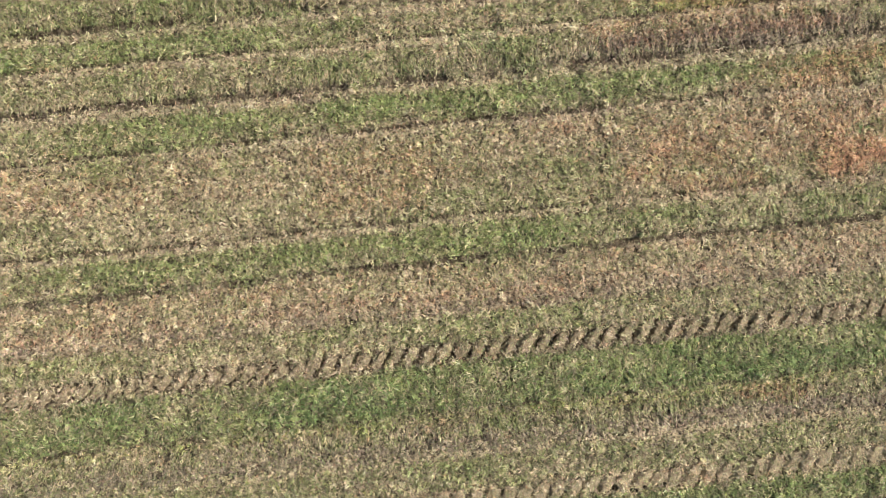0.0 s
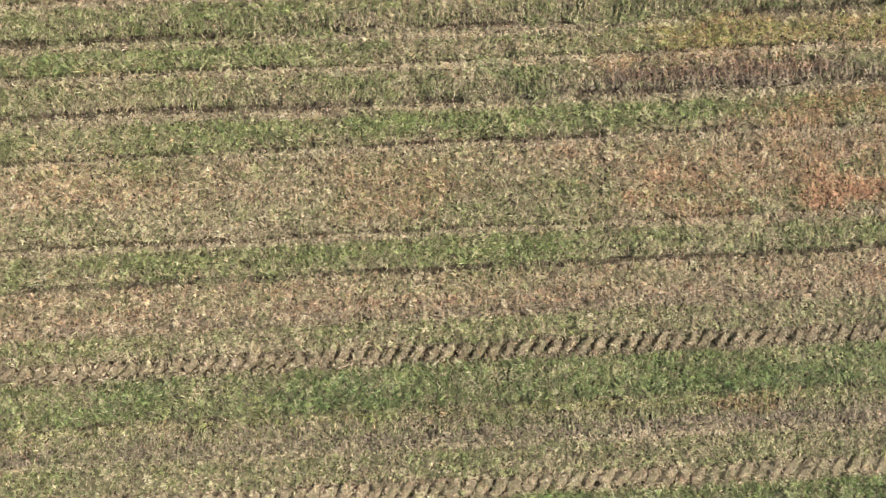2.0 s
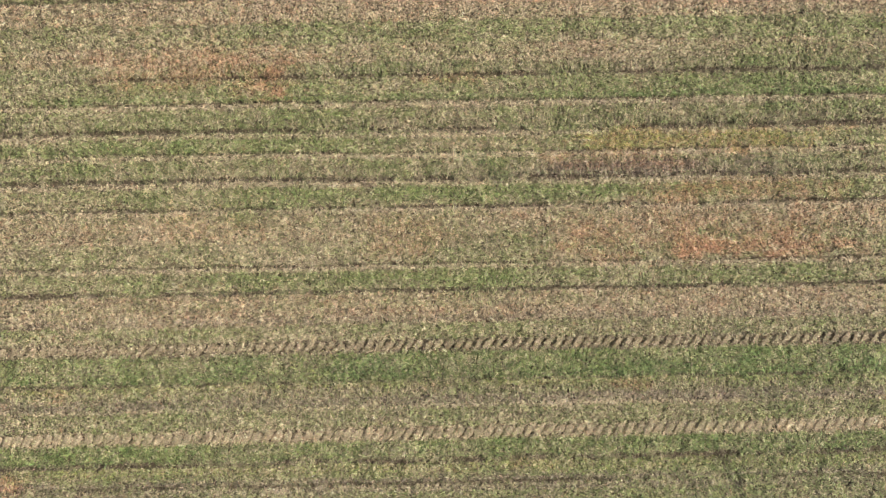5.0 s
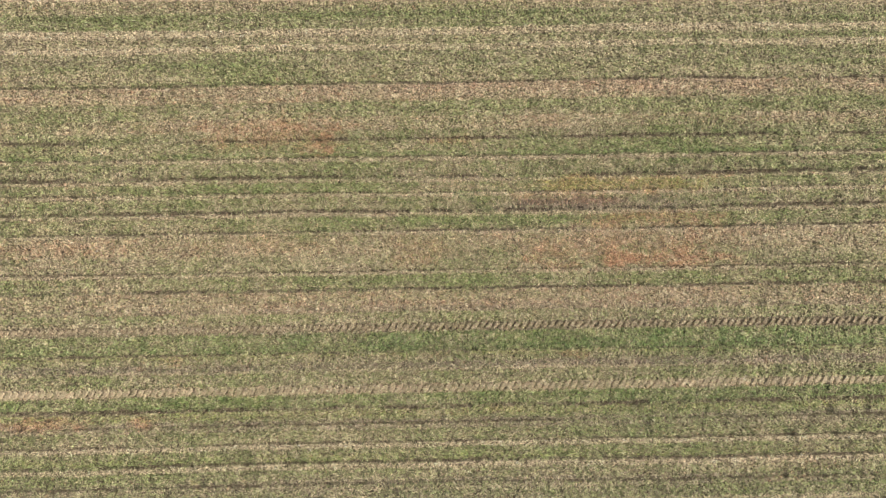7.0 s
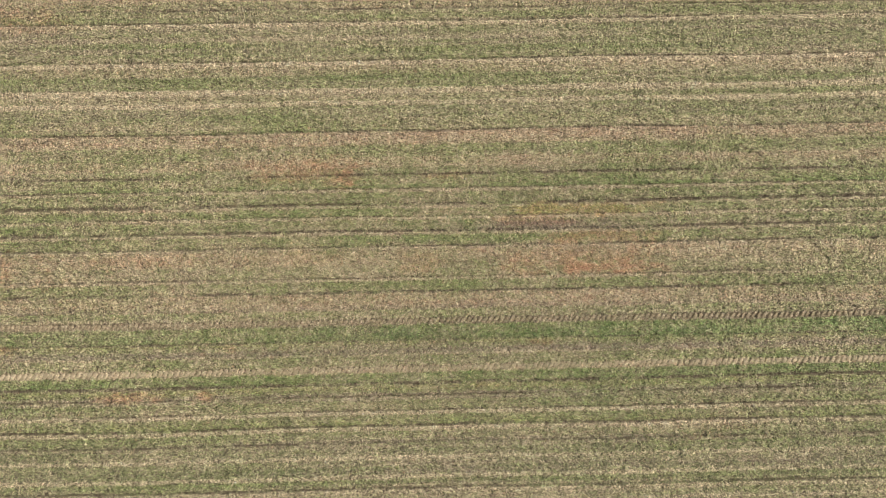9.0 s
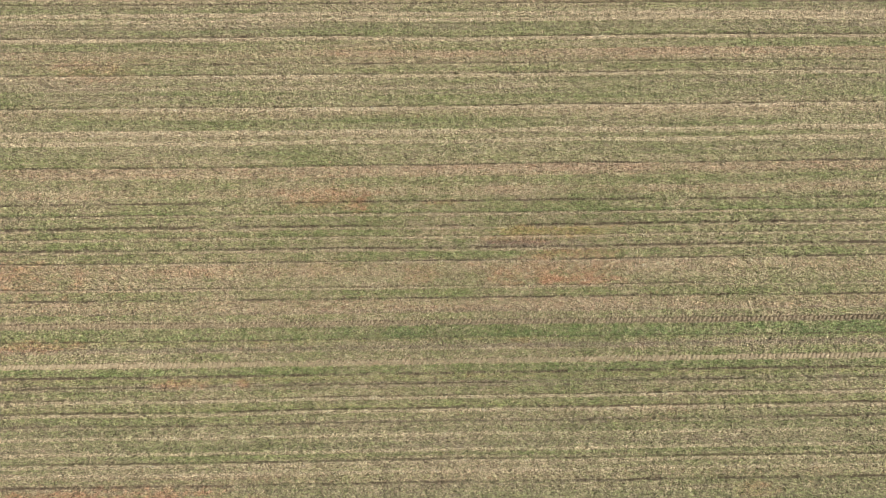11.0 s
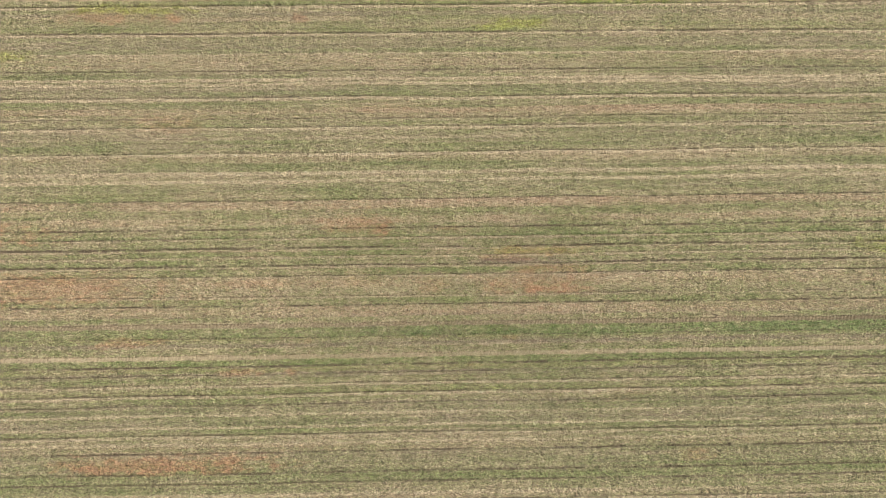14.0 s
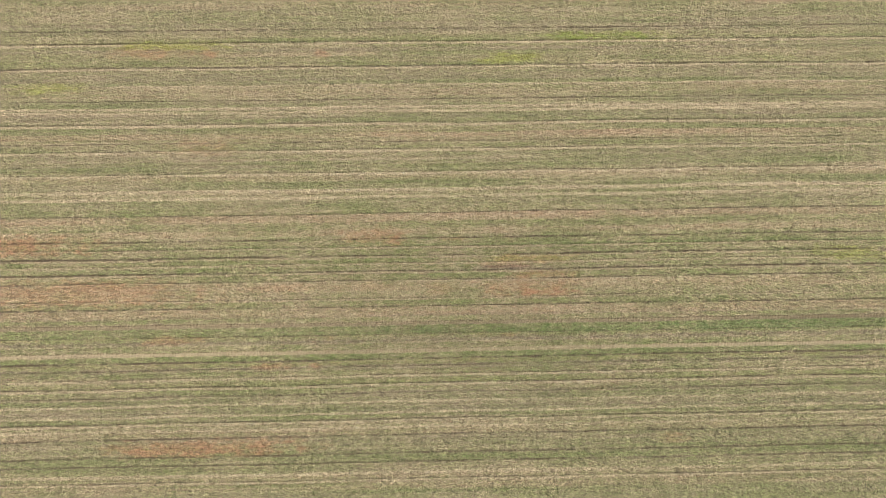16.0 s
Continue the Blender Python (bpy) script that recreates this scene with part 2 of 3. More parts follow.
# ---- materials ----
def material(name, rough=0.9):
    m = bpy.data.materials.new(name)
    m.use_nodes = True
    shader = m.node_tree.nodes["Principled BSDF"]
    shader.inputs["Roughness"].default_value = rough
    shader.inputs["Specular IOR Level"].default_value = 0.25
    return m, m.node_tree, shader


def blade_material(name, rough, through_light):
    """Leaf: its own tint, a finer grain along it, and a little light through it."""
    m, tree, shader = material(name, rough)
    n, l = tree.nodes, tree.links
    tint = n.new("ShaderNodeAttribute")
    tint.attribute_name = "tint"
    grain = n.new("ShaderNodeTexNoise")
    grain.inputs["Scale"].default_value = 90
    grain.inputs["Detail"].default_value = 1
    place = n.new("ShaderNodeNewGeometry")
    l.new(place.outputs["Position"], grain.inputs["Vector"])
    span = n.new("ShaderNodeMapRange")
    span.inputs["To Min"].default_value, span.inputs["To Max"].default_value = 0.72, 1.28
    l.new(grain.outputs["Fac"], span.inputs["Value"])
    mixed = n.new("ShaderNodeVectorMath")
    mixed.operation = "SCALE"
    l.new(tint.outputs["Color"], mixed.inputs[0])
    l.new(span.outputs["Result"], mixed.inputs["Scale"])
    l.new(mixed.outputs[0], shader.inputs["Base Color"])
    glow = n.new("ShaderNodeBsdfTranslucent")
    l.new(mixed.outputs[0], glow.inputs["Color"])
    both = n.new("ShaderNodeMixShader")
    both.inputs["Fac"].default_value = through_light
    l.new(shader.outputs[0], both.inputs[1])
    l.new(glow.outputs[0], both.inputs[2])
    l.new(both.outputs[0], n["Material Output"].inputs["Surface"])
    return m


green_leaf = blade_material("green_leaf", 0.6, 0.16)
dry_leaf = blade_material("dry_leaf", 0.75, 0.06)


def soil_material(name, low, high, scale):
    """Crumbly earth: two scales of colour and relief."""
    m, tree, shader = material(name, 0.95)
    n, l = tree.nodes, tree.links
    place = n.new("ShaderNodeNewGeometry")
    coarse, fine = n.new("ShaderNodeTexNoise"), n.new("ShaderNodeTexNoise")
    coarse.inputs["Scale"].default_value, fine.inputs["Scale"].default_value = scale, scale * 7
    coarse.inputs["Detail"].default_value, fine.inputs["Detail"].default_value = 4, 3
    for tex in (coarse, fine):
        l.new(place.outputs["Position"], tex.inputs["Vector"])
    total = n.new("ShaderNodeMix")
    total.inputs["Factor"].default_value = 0.5
    l.new(coarse.outputs["Fac"], total.inputs["A"])
    l.new(fine.outputs["Fac"], total.inputs["B"])
    ramp = n.new("ShaderNodeValToRGB")
    ramp.color_ramp.elements[0].position, ramp.color_ramp.elements[1].position = 0.38, 0.62
    ramp.color_ramp.elements[0].color, ramp.color_ramp.elements[1].color = (*low, 1), (*high, 1)
    l.new(total.outputs["Result"], ramp.inputs["Fac"])
    l.new(ramp.outputs["Color"], shader.inputs["Base Color"])
    bump = n.new("ShaderNodeBump")
    bump.inputs["Strength"].default_value, bump.inputs["Distance"].default_value = 0.9, 0.02
    l.new(total.outputs["Result"], bump.inputs["Height"])
    l.new(bump.outputs[0], shader.inputs["Normal"])
    return m, ramp, shader, bump


def thatch_material(name):
    """Earth under a dense mat of short blades: ragged cells, each in the colour of one kind of blade that grows there.
    The dark low spots also paint the shade between blades.
    """
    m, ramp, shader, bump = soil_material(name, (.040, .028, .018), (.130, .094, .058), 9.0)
    n, l = m.node_tree.nodes, m.node_tree.links

    def node(kind, wires=(), **values):
        made = n.new(kind)
        for key, value in values.items():
            if key == "operation":
                made.operation = value
            elif key == "data_type":
                made.data_type = value
            else:
                made.inputs[key.replace("_", " ")].default_value = value
        for source, socket in wires:
            l.new(source, made.inputs[socket])
        return made

    def maths(operation, first, second):
        made = n.new("ShaderNodeMath")
        made.operation = operation
        for k, value in enumerate((first, second)):
            if isinstance(value, (int, float)):
                made.inputs[k].default_value = value
            else:
                l.new(value, made.inputs[k])
        return made.outputs[0]

    place = n.new("ShaderNodeNewGeometry").outputs["Position"]
    flat = node("ShaderNodeVectorMath", [(place, 0)], operation="MULTIPLY")
    flat.inputs[1].default_value = (1, 1, 0)
    drift = node("ShaderNodeTexNoise", [(flat.outputs[0], "Vector")], Scale=26.0, Detail=2.0)
    swirl = node("ShaderNodeVectorMath", [(drift.outputs["Color"], 0)], operation="SCALE", Scale=0.085)
    curled = node("ShaderNodeVectorMath", [(flat.outputs[0], 0), (swirl.outputs[0], 1)], operation="ADD").outputs[0]

    def cells(scale):
        made = node("ShaderNodeTexVoronoi", [(curled, "Vector")], Scale=scale)
        made.voronoi_dimensions = "2D"
        split = node("ShaderNodeSeparateColor", [(made.outputs["Color"], 0)])
        return made.outputs["Distance"], split.outputs

    near, blade = cells(31.0)
    heaped, clump = cells(9.5)
    _, tussock = cells(3.8)
    # some blades go with their clump, the rest grow as they please
    with_clump = maths("LESS_THAN", blade[1], 0.42)
    chance = node("ShaderNodeMix", [(with_clump, "Factor"), (blade[0], "A"), (clump[0], "B")]).outputs["Result"]
    limits = []
    for title in ("shares_low", "shares_high"):
        share = n.new("ShaderNodeAttribute")
        share.attribute_name = title
        limits += list(node("ShaderNodeSeparateColor", [(share.outputs["Color"], 0)]).outputs)
    colour = None
    for k in (4, 3, 2, 1, 0):
        pick = node("ShaderNodeMix", data_type="RGBA")
        l.new(maths("LESS_THAN", chance, limits[k]), pick.inputs["Factor"])
        if colour is None:
            pick.inputs["A"].default_value = (*PALETTE[5], 1)
        else:
            l.new(colour, pick.inputs["A"])
        pick.inputs["B"].default_value = (*PALETTE[k], 1)
        colour = pick.outputs["Result"]
    # half of each blade's colour is that of the spot
    spot = n.new("ShaderNodeAttribute")
    spot.attribute_name = "tint"
    colour = node("ShaderNodeMix", [(colour, "A"), (spot.outputs["Color"], "B")], data_type="RGBA", Factor=0.5).outputs["Result"]
    # each blade, clump and tussock a little lighter or darker
    shade = maths("ADD", maths("MULTIPLY", blade[2], BLADE_SPREAD), maths("MULTIPLY", clump[2], CLUMP_SPREAD))
    shade = maths("ADD", shade, maths("MULTIPLY", tussock[2], TUSSOCK_SPREAD))
    shade = maths("ADD", shade, 1.0 - (BLADE_SPREAD + CLUMP_SPREAD + TUSSOCK_SPREAD) / 2)
    tinted = node("ShaderNodeVectorMath", [(colour, 0), (shade, "Scale")], operation="SCALE").outputs[0]
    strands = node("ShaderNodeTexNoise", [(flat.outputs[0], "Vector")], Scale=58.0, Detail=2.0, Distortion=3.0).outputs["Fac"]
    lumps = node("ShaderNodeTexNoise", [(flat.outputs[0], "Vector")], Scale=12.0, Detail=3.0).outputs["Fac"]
    # low spots take the earth colour, which also paints shade between the tufts
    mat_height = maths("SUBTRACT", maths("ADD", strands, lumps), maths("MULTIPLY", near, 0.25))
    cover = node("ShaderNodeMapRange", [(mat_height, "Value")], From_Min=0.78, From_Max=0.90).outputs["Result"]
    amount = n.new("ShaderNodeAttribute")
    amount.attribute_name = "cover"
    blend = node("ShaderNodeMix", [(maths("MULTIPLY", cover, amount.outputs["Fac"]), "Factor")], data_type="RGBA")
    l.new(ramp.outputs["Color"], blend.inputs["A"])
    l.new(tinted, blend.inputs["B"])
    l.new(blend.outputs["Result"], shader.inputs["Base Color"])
    heap = maths("SUBTRACT", maths("ADD", maths("MULTIPLY", lumps, 2.5), strands), maths("ADD", maths("MULTIPLY", near, 0.5), maths("MULTIPLY", heaped, 0.6)))
    hummocks = node("ShaderNodeTexNoise", [(flat.outputs[0], "Vector")], Scale=5.5, Detail=1.0).outputs["Fac"]
    l.new(maths("ADD", heap, maths("MULTIPLY", hummocks, 5.0)), bump.inputs["Height"])
    bump.inputs["Strength"].default_value, bump.inputs["Distance"].default_value = 1.0, 0.035
    return m


BLADE_SPREAD, CLUMP_SPREAD, TUSSOCK_SPREAD = 1.3, 0.6, 0.25
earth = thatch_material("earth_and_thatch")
clod_soil = soil_material("pressed_clod", (.15, .115, .070), (.45, .355, .225), 22.0)[0]
pale_clod = soil_material("pressed_straw", (.27, .215, .135), (.58, .46, .30), 34.0)[0]


# ---- the ground: one sheet out to the horizon ----
def graded(start, end, step, far):
    """Even lines over the field, then wider and wider out to the horizon."""
    lines = list(np.arange(start, end, step))
    low, high, wide = [], [], step * 2
    a, b = lines[0], lines[-1]
    while wide < far:
        a, b = a - wide, b + wide
        low.append(a), high.append(b)
        wide *= 1.7
    return np.array(low[::-1] + lines + high)


def surface(name, xs, ys):
    gx, gy = np.meshgrid(xs, ys)
    x, y = gx.ravel(), gy.ravel()
    mix, turf, code, v, _ = growth(x, y)
    z = relief(x, y, turf, code, v)
    for centre, depth in RUTS.values():
        z -= depth * np.clip(1.3 - 1.3 * ((v - centre) / 0.15) ** 2, 0, 1)
    nx, ny = len(xs), len(ys)
    base = (np.arange(ny - 1)[:, None] * nx + np.arange(nx - 1)[None, :]).ravel()
    quads = np.stack([base, base + 1, base + nx + 1, base + nx], 1)
    me = bpy.data.meshes.new(name)
    me.vertices.add(nx * ny)
    me.vertices.foreach_set("co", np.stack([x, y, z], 1).astype(np.float32).ravel())
    me.loops.add(quads.size)
    me.loops.foreach_set("vertex_index", quads.ravel().astype(np.int32))
    me.polygons.add(len(quads))
    me.polygons.foreach_set("loop_start", np.arange(0, quads.size, 4, dtype=np.int32))
    me.update()
    limits = np.cumsum(mix, 1)
    for title, columns in (("shares_low", limits[:, :3]), ("shares_high", limits[:, 3:])):
        layer = me.attributes.new(title, "FLOAT_COLOR", "POINT")
        layer.data.foreach_set("color", np.concatenate([columns, np.ones((len(x), 1))], 1).astype(np.float32).ravel())
    layer = me.attributes.new("tint", "FLOAT_COLOR", "POINT")
    layer.data.foreach_set("color", np.concatenate([mix @ PALETTE, np.ones((len(x), 1))], 1).astype(np.float32).ravel())
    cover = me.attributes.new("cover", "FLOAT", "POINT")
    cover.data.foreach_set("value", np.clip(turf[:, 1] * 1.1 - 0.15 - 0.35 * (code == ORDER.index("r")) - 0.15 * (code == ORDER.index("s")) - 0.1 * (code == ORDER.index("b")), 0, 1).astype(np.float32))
    return me


ground_mesh = surface("ground", graded(-38, 38, 0.13, 500), graded(-14, 30.5, 0.054, 500))
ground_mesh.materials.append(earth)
ground = tagged(new("ground", ground_mesh), "brown earth and matted thatch under the mown field", "ground", kind="structure")

# ---- the grass: single blades, dense in the middle of the field and broader tufts far out ----
rng = np.random.default_rng(7)
CORE_X, CORE_Y, MID_X, MID_Y = 7.6, 4.4, -0.4, 1.7
OWN_TINT = 0.5
CORE_DENSITY, REACH, FALL = 4000, 6.6, 0.6


def sow():
    """Places on nested rectangles: an even core, then thinning with the distance."""
    inner = int(CORE_DENSITY * 4 * CORE_X * CORE_Y)
    outer = int(inner * 2 * (1 - REACH ** -FALL) / FALL)
    rho = np.concatenate([np.ones(inner), (1 - rng.random(outer) * (1 - REACH ** -FALL)) ** (-1 / FALL)])
    side, along = rng.integers(0, 4, len(rho)), rng.uniform(-1, 1, len(rho))
    sign = np.where(side < 2, 1.0, -1.0)
    px = np.where(side % 2 == 0, sign, along) * rho
    py = np.where(side % 2 == 0, along, sign) * rho
    px[:inner], py[:inner] = rng.uniform(-1, 1, inner), rng.uniform(-1, 1, inner)
    px, py = MID_X + px * CORE_X, MID_Y + py * CORE_Y
    # more stalks on the crests of the raked stubble
    extra = 45000
    sx = rng.uniform(-10.5, 10.0, extra)
    sv = np.concatenate([rng.uniform(low, high, extra // 3) for low, high in ((7.01, 7.3), (5.59, 5.79), (4.3, 4.52))])
    sy = sv + 0.0215 * sx
    crest = combed(sx, sy, np.full(extra, ORDER.index("b"))) > 0.75
    return np.concatenate([px, sx[crest]]), np.concatenate([py, sy[crest]]), np.concatenate([rho, np.ones(crest.sum())])


def blades(x, y, rho):
    n = len(x)
    mix, turf, code, v, owner = growth(x, y, rng.normal(0, 0.014, n))
    keep = rng.random(n) < turf[:, 1] * (0.45 + 0.55 * combed(x, y, code))
    # thin places in the turf
    keep &= 0.6 * tussocks(x, y) + 1.1 * smooth_noise(x / 0.045, y / 0.045, 62) > rng.uniform(-1.6, -0.2, n)
    for kind, (centre, _) in RUTS.items():
        keep &= ~((code == ORDER.index(kind)) & (track_phase(x, v, centre) < 0.28))
    for centre in FAINT_RUTS:
        keep &= ~((np.abs(v - centre) < 0.2) & (np.mod((x + (v - centre) / SLANT) / PITCH, 1.0) < 0.45))
    x, y, rho, mix, turf, code, v, owner = x[keep], y[keep], rho[keep], mix[keep], turf[keep], code[keep], v[keep], owner[keep]
    n = len(x)
    # a tuft shares one kind of blade, one lie and one shade
    tuft, clump = cell(x, y, 0.045, 71), cell(x, y, 0.11, 75)
    broad = rho > 1.4
    patchy = np.where(broad, cell(x, y, 0.13, 95), cell(x, y, 0.05, 91))
    chance = np.where(rng.random(n) < 0.75, (0.5 + 0.5 * patchy).clip(0, 0.9999), rng.random(n))
    pick = (np.cumsum(mix, 1) < chance[:, None]).sum(1).clip(0, 5)
    z = relief(x, y, turf, code, v) - 0.006 + 0.012 * (clump > 0.2) + 0.034 * np.isin(code, [ORDER.index("r"), ORDER.index("s")])
    stubble = (code == ORDER.index("b")) & (rng.random(n) < 0.25)
    length = rng.gamma(8, 0.0076, n) * turf[:, 2] * rho ** 0.22
    width = rng.uniform(0.008, 0.013, n) * rho ** 0.62
    rise = np.radians(rng.uniform(3, 38, n))
    rise = np.where(stubble, np.radians(rng.uniform(55, 82, n)), rise)
    rise = np.arcsin(np.minimum(np.sin(rise), np.clip(0.09 / length, 0, 1)))
    droop = np.where(stubble, rise * 0.7, rng.uniform(-0.5, 0.5, n) * rise)
    turn = np.pi * (tuft + 0.4 * clump) + rng.normal(0, 0.8, n)
    combed_way = np.pi * (rng.integers(0, 2, n) - 0.5) + rng.normal(0, 0.45, n)
    turn = np.where(code == ORDER.index("b"), combed_way, turn)
    bend = turn + rng.normal(0, 0.95, n) * np.where(code == ORDER.index("b"), 0.3, 1.0)
    reach = length * rng.uniform(0.4, 0.6, n)
    rest = length - reach
    foot = np.stack([x, y, z], 1)
    knee = foot + np.stack([np.cos(turn) * np.cos(rise), np.sin(turn) * np.cos(rise), np.sin(rise)], 1) * reach[:, None]
    tip = knee + np.stack([np.cos(bend) * np.cos(droop), np.sin(bend) * np.cos(droop), np.sin(droop)], 1) * rest[:, None]
    half = (turn + bend) / 2
    side = np.stack([-np.sin(half), np.cos(half), rng.normal(0, 0.4, n)], 1) * width[:, None] * 0.5
    corners = np.stack([foot, knee - side, knee + side, tip], 1)
    shade = rng.normal(0, 0.15, n) + np.where(broad, 0.15, 0.55) * tuft + np.where(broad, 0.5, 0.2) * clump + np.where(broad, 0.32, 0.08) * cell(x, y, 0.22, 79) - 0.08
    own = (OWN_TINT * (1 - 0.5 * np.clip(rho - 1.2, 0, 1)))[:, None]
    tint = (own * PALETTE[pick] + (1 - own) * (mix @ PALETTE)) * np.exp(shade)[:, None] * np.exp(rng.normal(0, 0.07, (n, 3)))
    pale = (pick == STRAW) & (code == ORDER.index("l"))
    tint[pale] *= 1.22
    return corners, np.clip(tint, 0.01, 0.85), pick, rho, owner


def blade_object(name, corners, tint, near, mat, label, category):
    n = len(corners)
    me = bpy.data.meshes.new(name)
    # kinked blades in the middle of the field, plain ones far out
    kinked, plain = corners[near], corners[~near]
    a, b = len(kinked), len(plain)
    leaves = np.arange(a, dtype=np.int32)[:, None] * 4 + np.array([0, 2, 1, 1, 2, 3], dtype=np.int32)
    shoots = 4 * a + np.arange(b, dtype=np.int32)[:, None] * 3 + np.array([0, 1, 2], dtype=np.int32)
    spread = (plain[:, 2] - plain[:, 1]) * 0.6
    plain = np.stack([plain[:, 0] - spread, plain[:, 0] + spread, plain[:, 3]], 1)
    me.vertices.add(4 * a + 3 * b)
    me.vertices.foreach_set("co", np.concatenate([kinked.reshape(-1, 3), plain.reshape(-1, 3)]).astype(np.float32).ravel())
    me.loops.add(6 * a + 3 * b)
    me.loops.foreach_set("vertex_index", np.concatenate([leaves.ravel(), shoots.ravel()]))
    me.polygons.add(2 * a + b)
    me.polygons.foreach_set("loop_start", np.arange(0, 6 * a + 3 * b, 3, dtype=np.int32))
    me.update()
    tint = np.concatenate([np.repeat(tint[near], 2, 0), tint[~near]])
    n = len(tint)
    layer = me.attributes.new("tint", "FLOAT_COLOR", "FACE")
    layer.data.foreach_set("color", np.concatenate([tint, np.ones((n, 1))], 1).astype(np.float32).ravel())
    me.materials.append(mat)
    return tagged(new(name, me), label, category, kind="stuff")


corners, tints, picks, rhos, owners = blades(*sow())
edge = rng.uniform(1.2, 2.4, len(rhos))
patched = np.zeros(len(picks), bool)
for number in np.unique(owners[owners >= 0]):
    cx, cv, hx, hv, blade, strength = PATCHES[number]
    chosen = (owners == number) & (picks == blade)
    patched |= chosen
    extent = "small" if hx < 1.0 else "broad" if hx < 4.0 else "long"
    if blade == RUST:
        words = f"{extent} rust-red patch of withered weeds in the mown grass"
    else:
        words = f"{extent} yellow-green patch of fresh regrowth in the mown grass"
    thing = blade_object("weed_patch" if blade == RUST else "regrowth_patch", corners[chosen], tints[chosen], rhos[chosen] < edge[chosen],
                         dry_leaf if blade == RUST else green_leaf, words, "weed patch" if blade == RUST else "grass patch")
    tagged(thing, group="rusty weed patches" if blade == RUST else "patches of regrowth")
for name, which, mat, label, category in (
        ("green_grass", (GREEN,), green_leaf, "short green meadow grass mown in long strips", "grass"),
        ("lush_grass", (LUSH,), green_leaf, "deep green lush grass in bands along the tracks", "grass"),
        ("dry_grass", (STRAW,), dry_leaf, "pale straw-coloured dry grass clippings lying on the turf", "dry grass"),
        ("dead_stubble", (BROWN,), dry_leaf, "grey-brown dead stubble and thatch between the swaths", "stubble"),
        ("rusty_weeds", (RUST,), dry_leaf, "rust-red withered weeds in ragged patches", "weeds"),
        ("yellow_grass", (YELLOW,), green_leaf, "yellow-green fresh regrowth in patches of the field", "grass")):
    chosen = np.isin(picks, which) & ~patched
    blade_object(name, corners[chosen], tints[chosen], rhos[chosen] < edge[chosen], mat, label, category)
del corners, tints, picks, rhos, owners, patched


# ---- tractor tyre tracks: bars of pressed turf between the lug prints ----
def part(name, me, parent, m):
    ob = new(name, me)
    ob.parent = parent
    ob.matrix_basis = m
    return ob


def bar_mesh(seed, length, width, height, mat):
    """A low slanted ridge, rounded over and lumpy, with crumbled ends."""
    local = random.Random(seed)
    bm = bmesh.new()
    rows = []
    for i in range(5):
        a = i / 4
        half = width * (0.34 + 0.16 * math.sin(math.pi * a)) * local.uniform(0.85, 1.15)
        top = height * (0.35 + 0.65 * math.sin(math.pi * (0.12 + 0.76 * a))) * local.uniform(0.75, 1.2)
        along = (a - 0.5) * length
        drift = local.uniform(-0.008, 0.008)
        rows.append([bm.verts.new((along + local.uniform(-0.01, 0.01), drift + half * side, top * up))
                     for side, up in ((-1, -0.6), (-0.55, 0.8 * local.uniform(0.8, 1.1)), (0.5, local.uniform(0.8, 1.1)), (1, -0.6))])
    for r0, r1 in zip(rows, rows[1:]):
        for k in range(3):
            bm.faces.new((r0[k], r1[k], r1[k + 1], r0[k + 1]))
    bm.faces.new(rows[0])
    bm.faces.new(rows[-1][::-1])
    bmesh.ops.recalc_face_normals(bm, faces=bm.faces)
    me = bpy.data.meshes.new("tread_bar")
    bm.to_mesh(me)
    bm.free()
    me.materials.append(mat)
    return me


def tyre_track(centre, length, width, height, x0, x1, slant, mat, label, seed):
    track = tagged(new("tyre_track"), label, "tyre track", "tyre tracks across the field")
    mid = (x0 + x1) / 2
    track.location = (mid, centre + float(lean_of(centre)) * mid, -height + 0.008)
    shapes = [bar_mesh(seed + k, length, width, height, mat) for k in range(8)]
    local = random.Random(seed)
    count = int((x1 - x0) / PITCH)
    xs = np.floor(x0 / PITCH) * PITCH + PITCH * (np.arange(count) + 0.67)
    ys = centre + lean_of(centre) * xs
    for _ in range(3):
        ys = ys - (across(xs, ys) - centre)
    ground_z = 0.05 * smooth_noise(xs / 9.0, ys / 5.0, 53)
    for x, y, z in zip(xs, ys, ground_z):
        m = pose(x - mid + local.gauss(0, 0.01), y - track.location.y + local.gauss(0, 0.01), z + local.uniform(-0.018, 0.012),
                 local.gauss(0, 5), local.gauss(0, 4), slant + local.gauss(0, 5))
        part("tread_bar", shapes[local.randrange(8)], track, m)
    return track


tyre_track(RUTS["r"][0], 0.25, 0.19, 0.060, -37, 37, 56, clod_soil, "deep tractor tyre track with slanted lug prints in brown turf", 100)
tyre_track(RUTS["s"][0], 0.30, 0.21, 0.030, -37, 37, 56, pale_clod, "shallow tractor tyre track pressed into pale straw", 200)
for n, centre in enumerate(FAINT_RUTS):
    tyre_track(centre, 0.42, 0.16, 0.05, -40, 36, -56, pale_clod, "faint old tyre track in yellowish regrowth", 300 + 100 * n)


# ---- single plants and stalks that stand out of the turf ----
weed_leaf, _, weed_shader = material("weed_leaf", 0.55)
weed_shader.inputs["Base Color"].default_value = (0.27, 0.36, 0.15, 1)
stalk_straw = soil_material("stalk_straw", (.46, .37, .22), (.68, .57, .38), 30.0)[0]


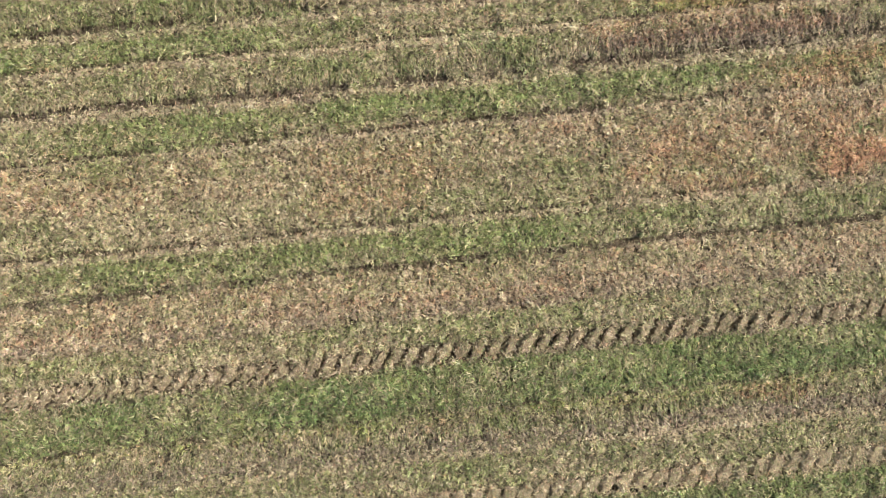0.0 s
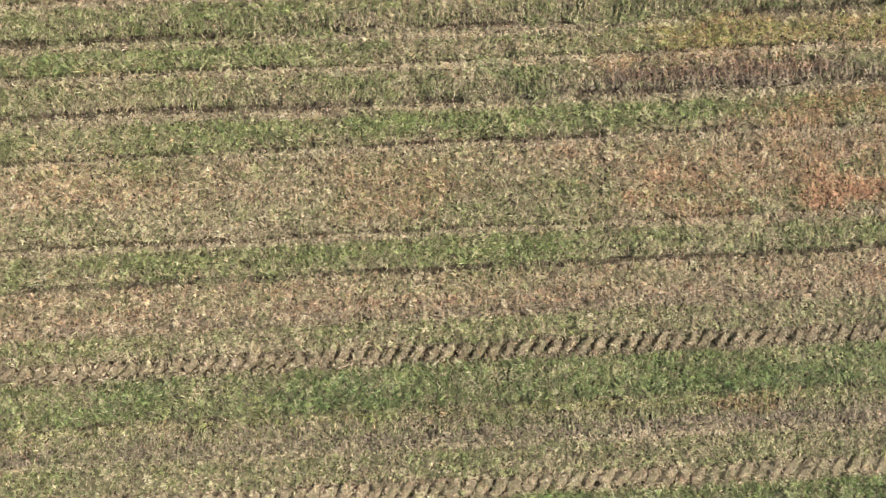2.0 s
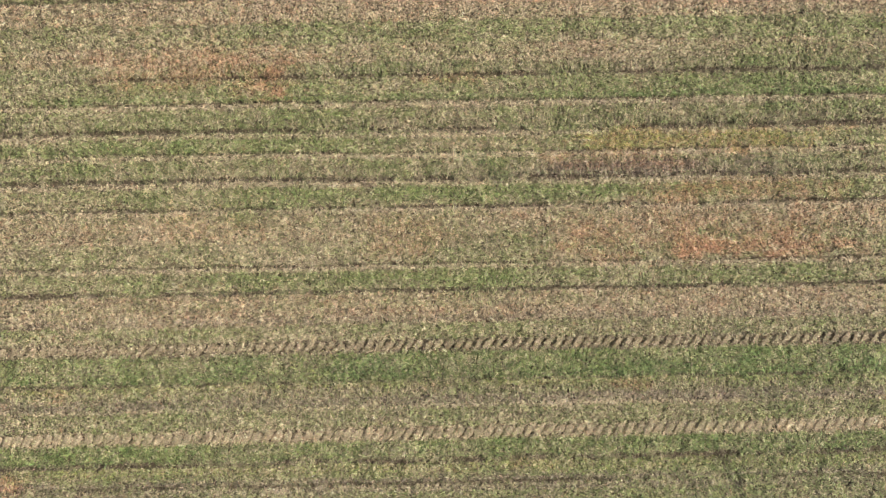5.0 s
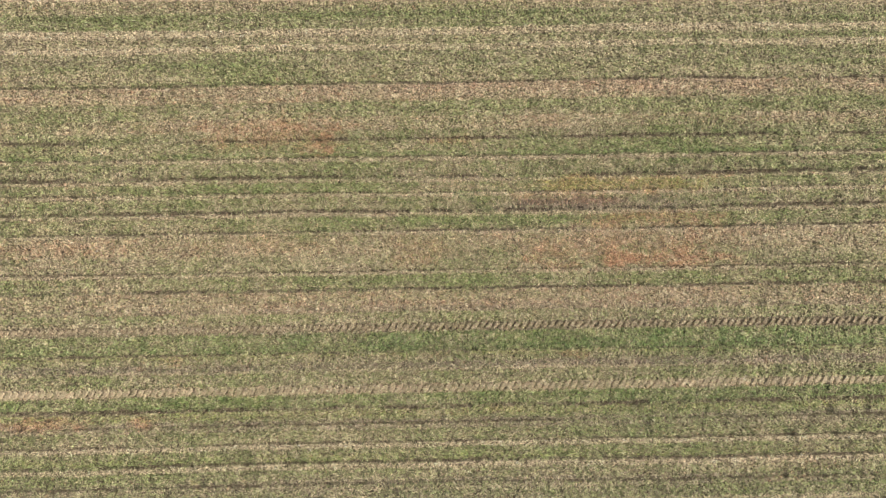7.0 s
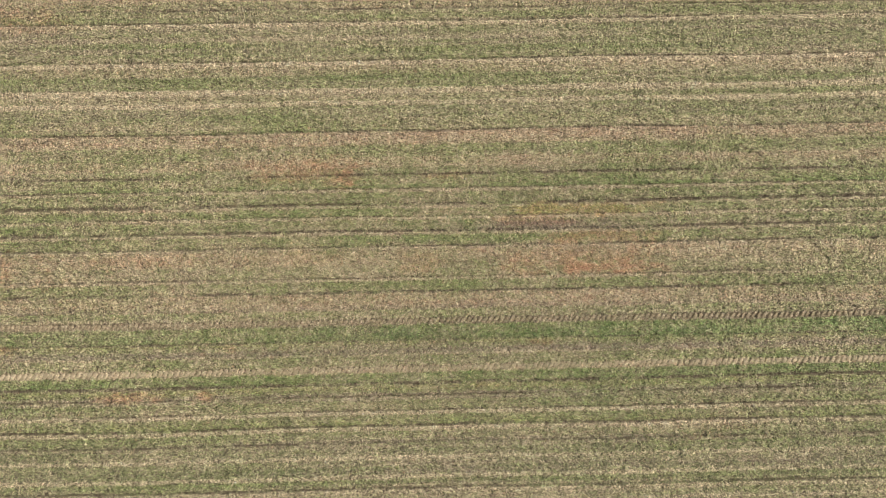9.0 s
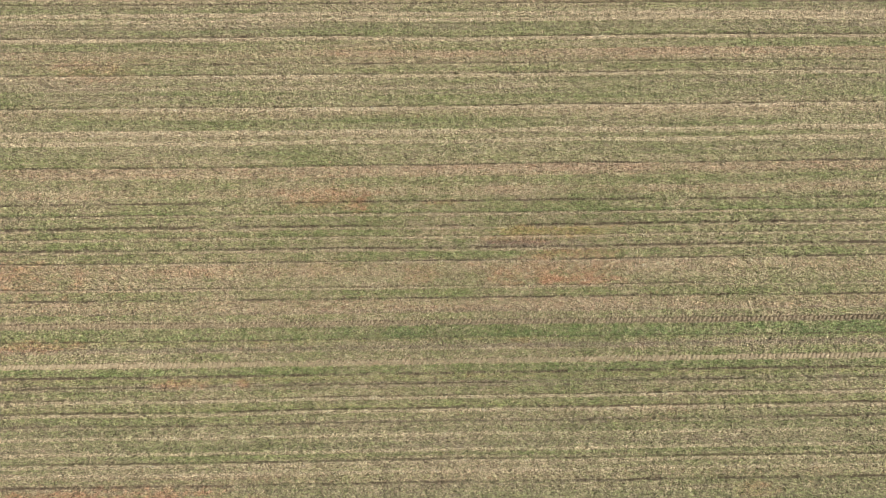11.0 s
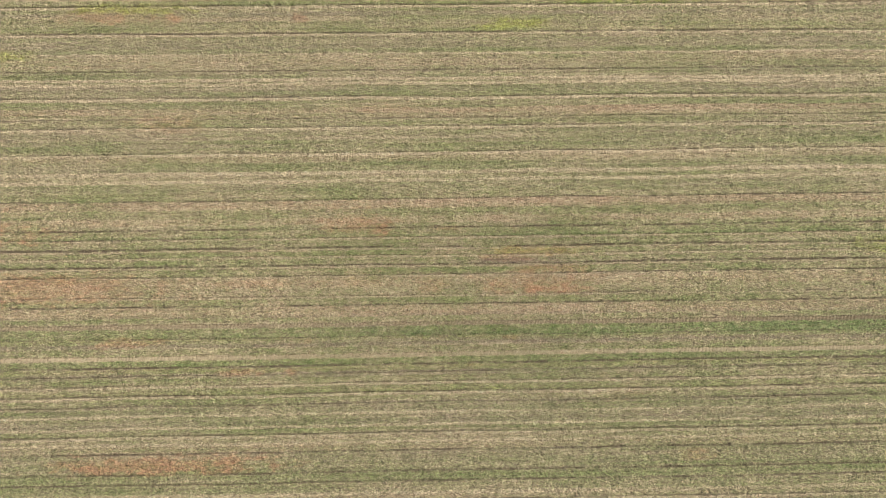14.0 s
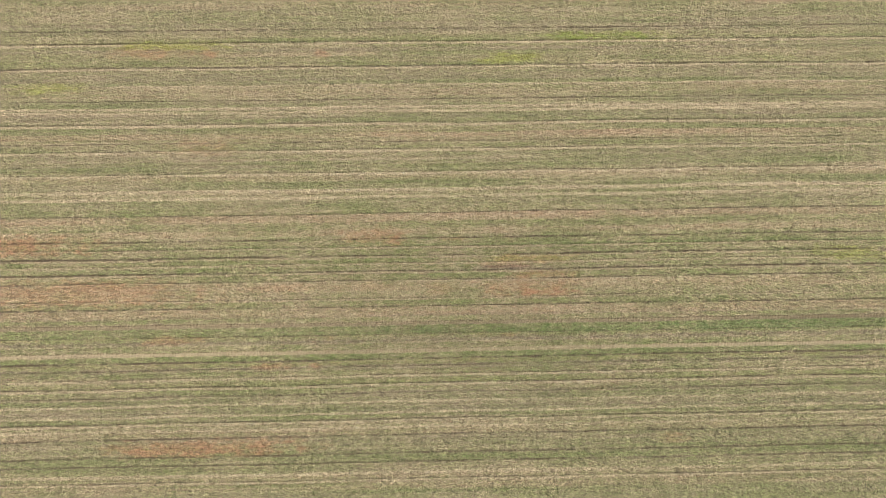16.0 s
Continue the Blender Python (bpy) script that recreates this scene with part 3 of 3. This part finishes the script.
def leaf_mesh(seed, length, width):
    """A long leaf, folded along its midrib, that rises and arches over."""
    local = random.Random(seed)
    bm = bmesh.new()
    rows = []
    for i in range(6):
        a = i / 5
        half = width * 0.5 * math.sin(math.pi * (0.12 + 0.88 * a)) ** 0.7 if i < 5 else 0.001
        out, up = length * (0.9 * a), length * (0.75 * a - 0.62 * a * a)
        sway = length * 0.08 * local.uniform(-1, 1) * a
        rows.append([bm.verts.new((out, sway - half, up + half * 0.35)), bm.verts.new((out, sway, up)), bm.verts.new((out, sway + half, up + half * 0.35))])
    for r0, r1 in zip(rows, rows[1:]):
        for k in range(2):
            bm.faces.new((r0[k], r1[k], r1[k + 1], r0[k + 1]))
    bmesh.ops.solidify(bm, geom=bm.faces[:], thickness=0.0012)
    me = bpy.data.meshes.new("leaf")
    bm.to_mesh(me)
    bm.free()
    me.materials.append(weed_leaf)
    return me


def weed_plant(x, y, size, leaves, seed):
    plant = tagged(new("weed_plant"), "bright green broad-leaved weed standing out of dry grass", "weed", "weeds in the dry strip")
    plant.location = (x, y, 0.02)
    local = random.Random(seed)
    bm = bmesh.new()
    bmesh.ops.create_icosphere(bm, subdivisions=2, radius=size * 0.09)
    for vert in bm.verts:
        vert.co *= local.uniform(0.8, 1.2)
        vert.co.z = vert.co.z * 0.7 + size * 0.03
    crown = bpy.data.meshes.new("crown")
    bm.to_mesh(crown)
    bm.free()
    crown.materials.append(weed_leaf)
    part("crown", crown, plant, pose(0, 0, 0))
    for k in range(leaves):
        me = leaf_mesh(seed + k, size * local.uniform(0.7, 1.15), size * local.uniform(0.08, 0.13))
        part("leaf", me, plant, pose(0, 0, 0, 0, local.uniform(-18, 10), k * 360 / leaves + local.gauss(0, 14)))
    return plant


weed_plant(6.09, 2.83, 0.17, 13, 500)
weed_plant(6.83, 2.71, 0.14, 11, 520)


def straw_stalk(x, y, length, turn, seed):
    """A dry hollow stem that lies bent across the turf."""
    local = random.Random(seed)
    curve = bpy.data.curves.new("straw_stalk", "CURVE")
    curve.dimensions, curve.bevel_depth, curve.bevel_resolution, curve.use_fill_caps = "3D", 0.0045, 1, True
    line = curve.splines.new("POLY")
    line.points.add(4)
    for k, p in enumerate(line.points):
        a = k / 4
        p.co = ((a - 0.5) * length, 0.12 * length * local.uniform(-1, 1) * a, 0.012 * local.uniform(-1, 1), 1)
        p.radius = 1.15 - 0.5 * a
    curve.materials.append(stalk_straw)
    ob = tagged(new("straw_stalk", curve), "single pale dry straw stalk lying on the turf", "straw", "loose straw stalks")
    ob.matrix_basis = pose(x, y, 0.085, 0, 0, turn)
    return ob


STALKS = [(-0.14, 2.32, 0.20, -25), (-0.34, 7.02, 0.22, -40), (-0.05, 2.64, 0.20, -20), (-0.58, -0.85, 0.20, -50),
          (0.07, -0.70, 0.16, 70), (-1.93, -1.73, 0.26, 55)]
for n, (x, y, length, turn) in enumerate(STALKS):
    straw_stalk(x, y, length, turn, 600 + n)
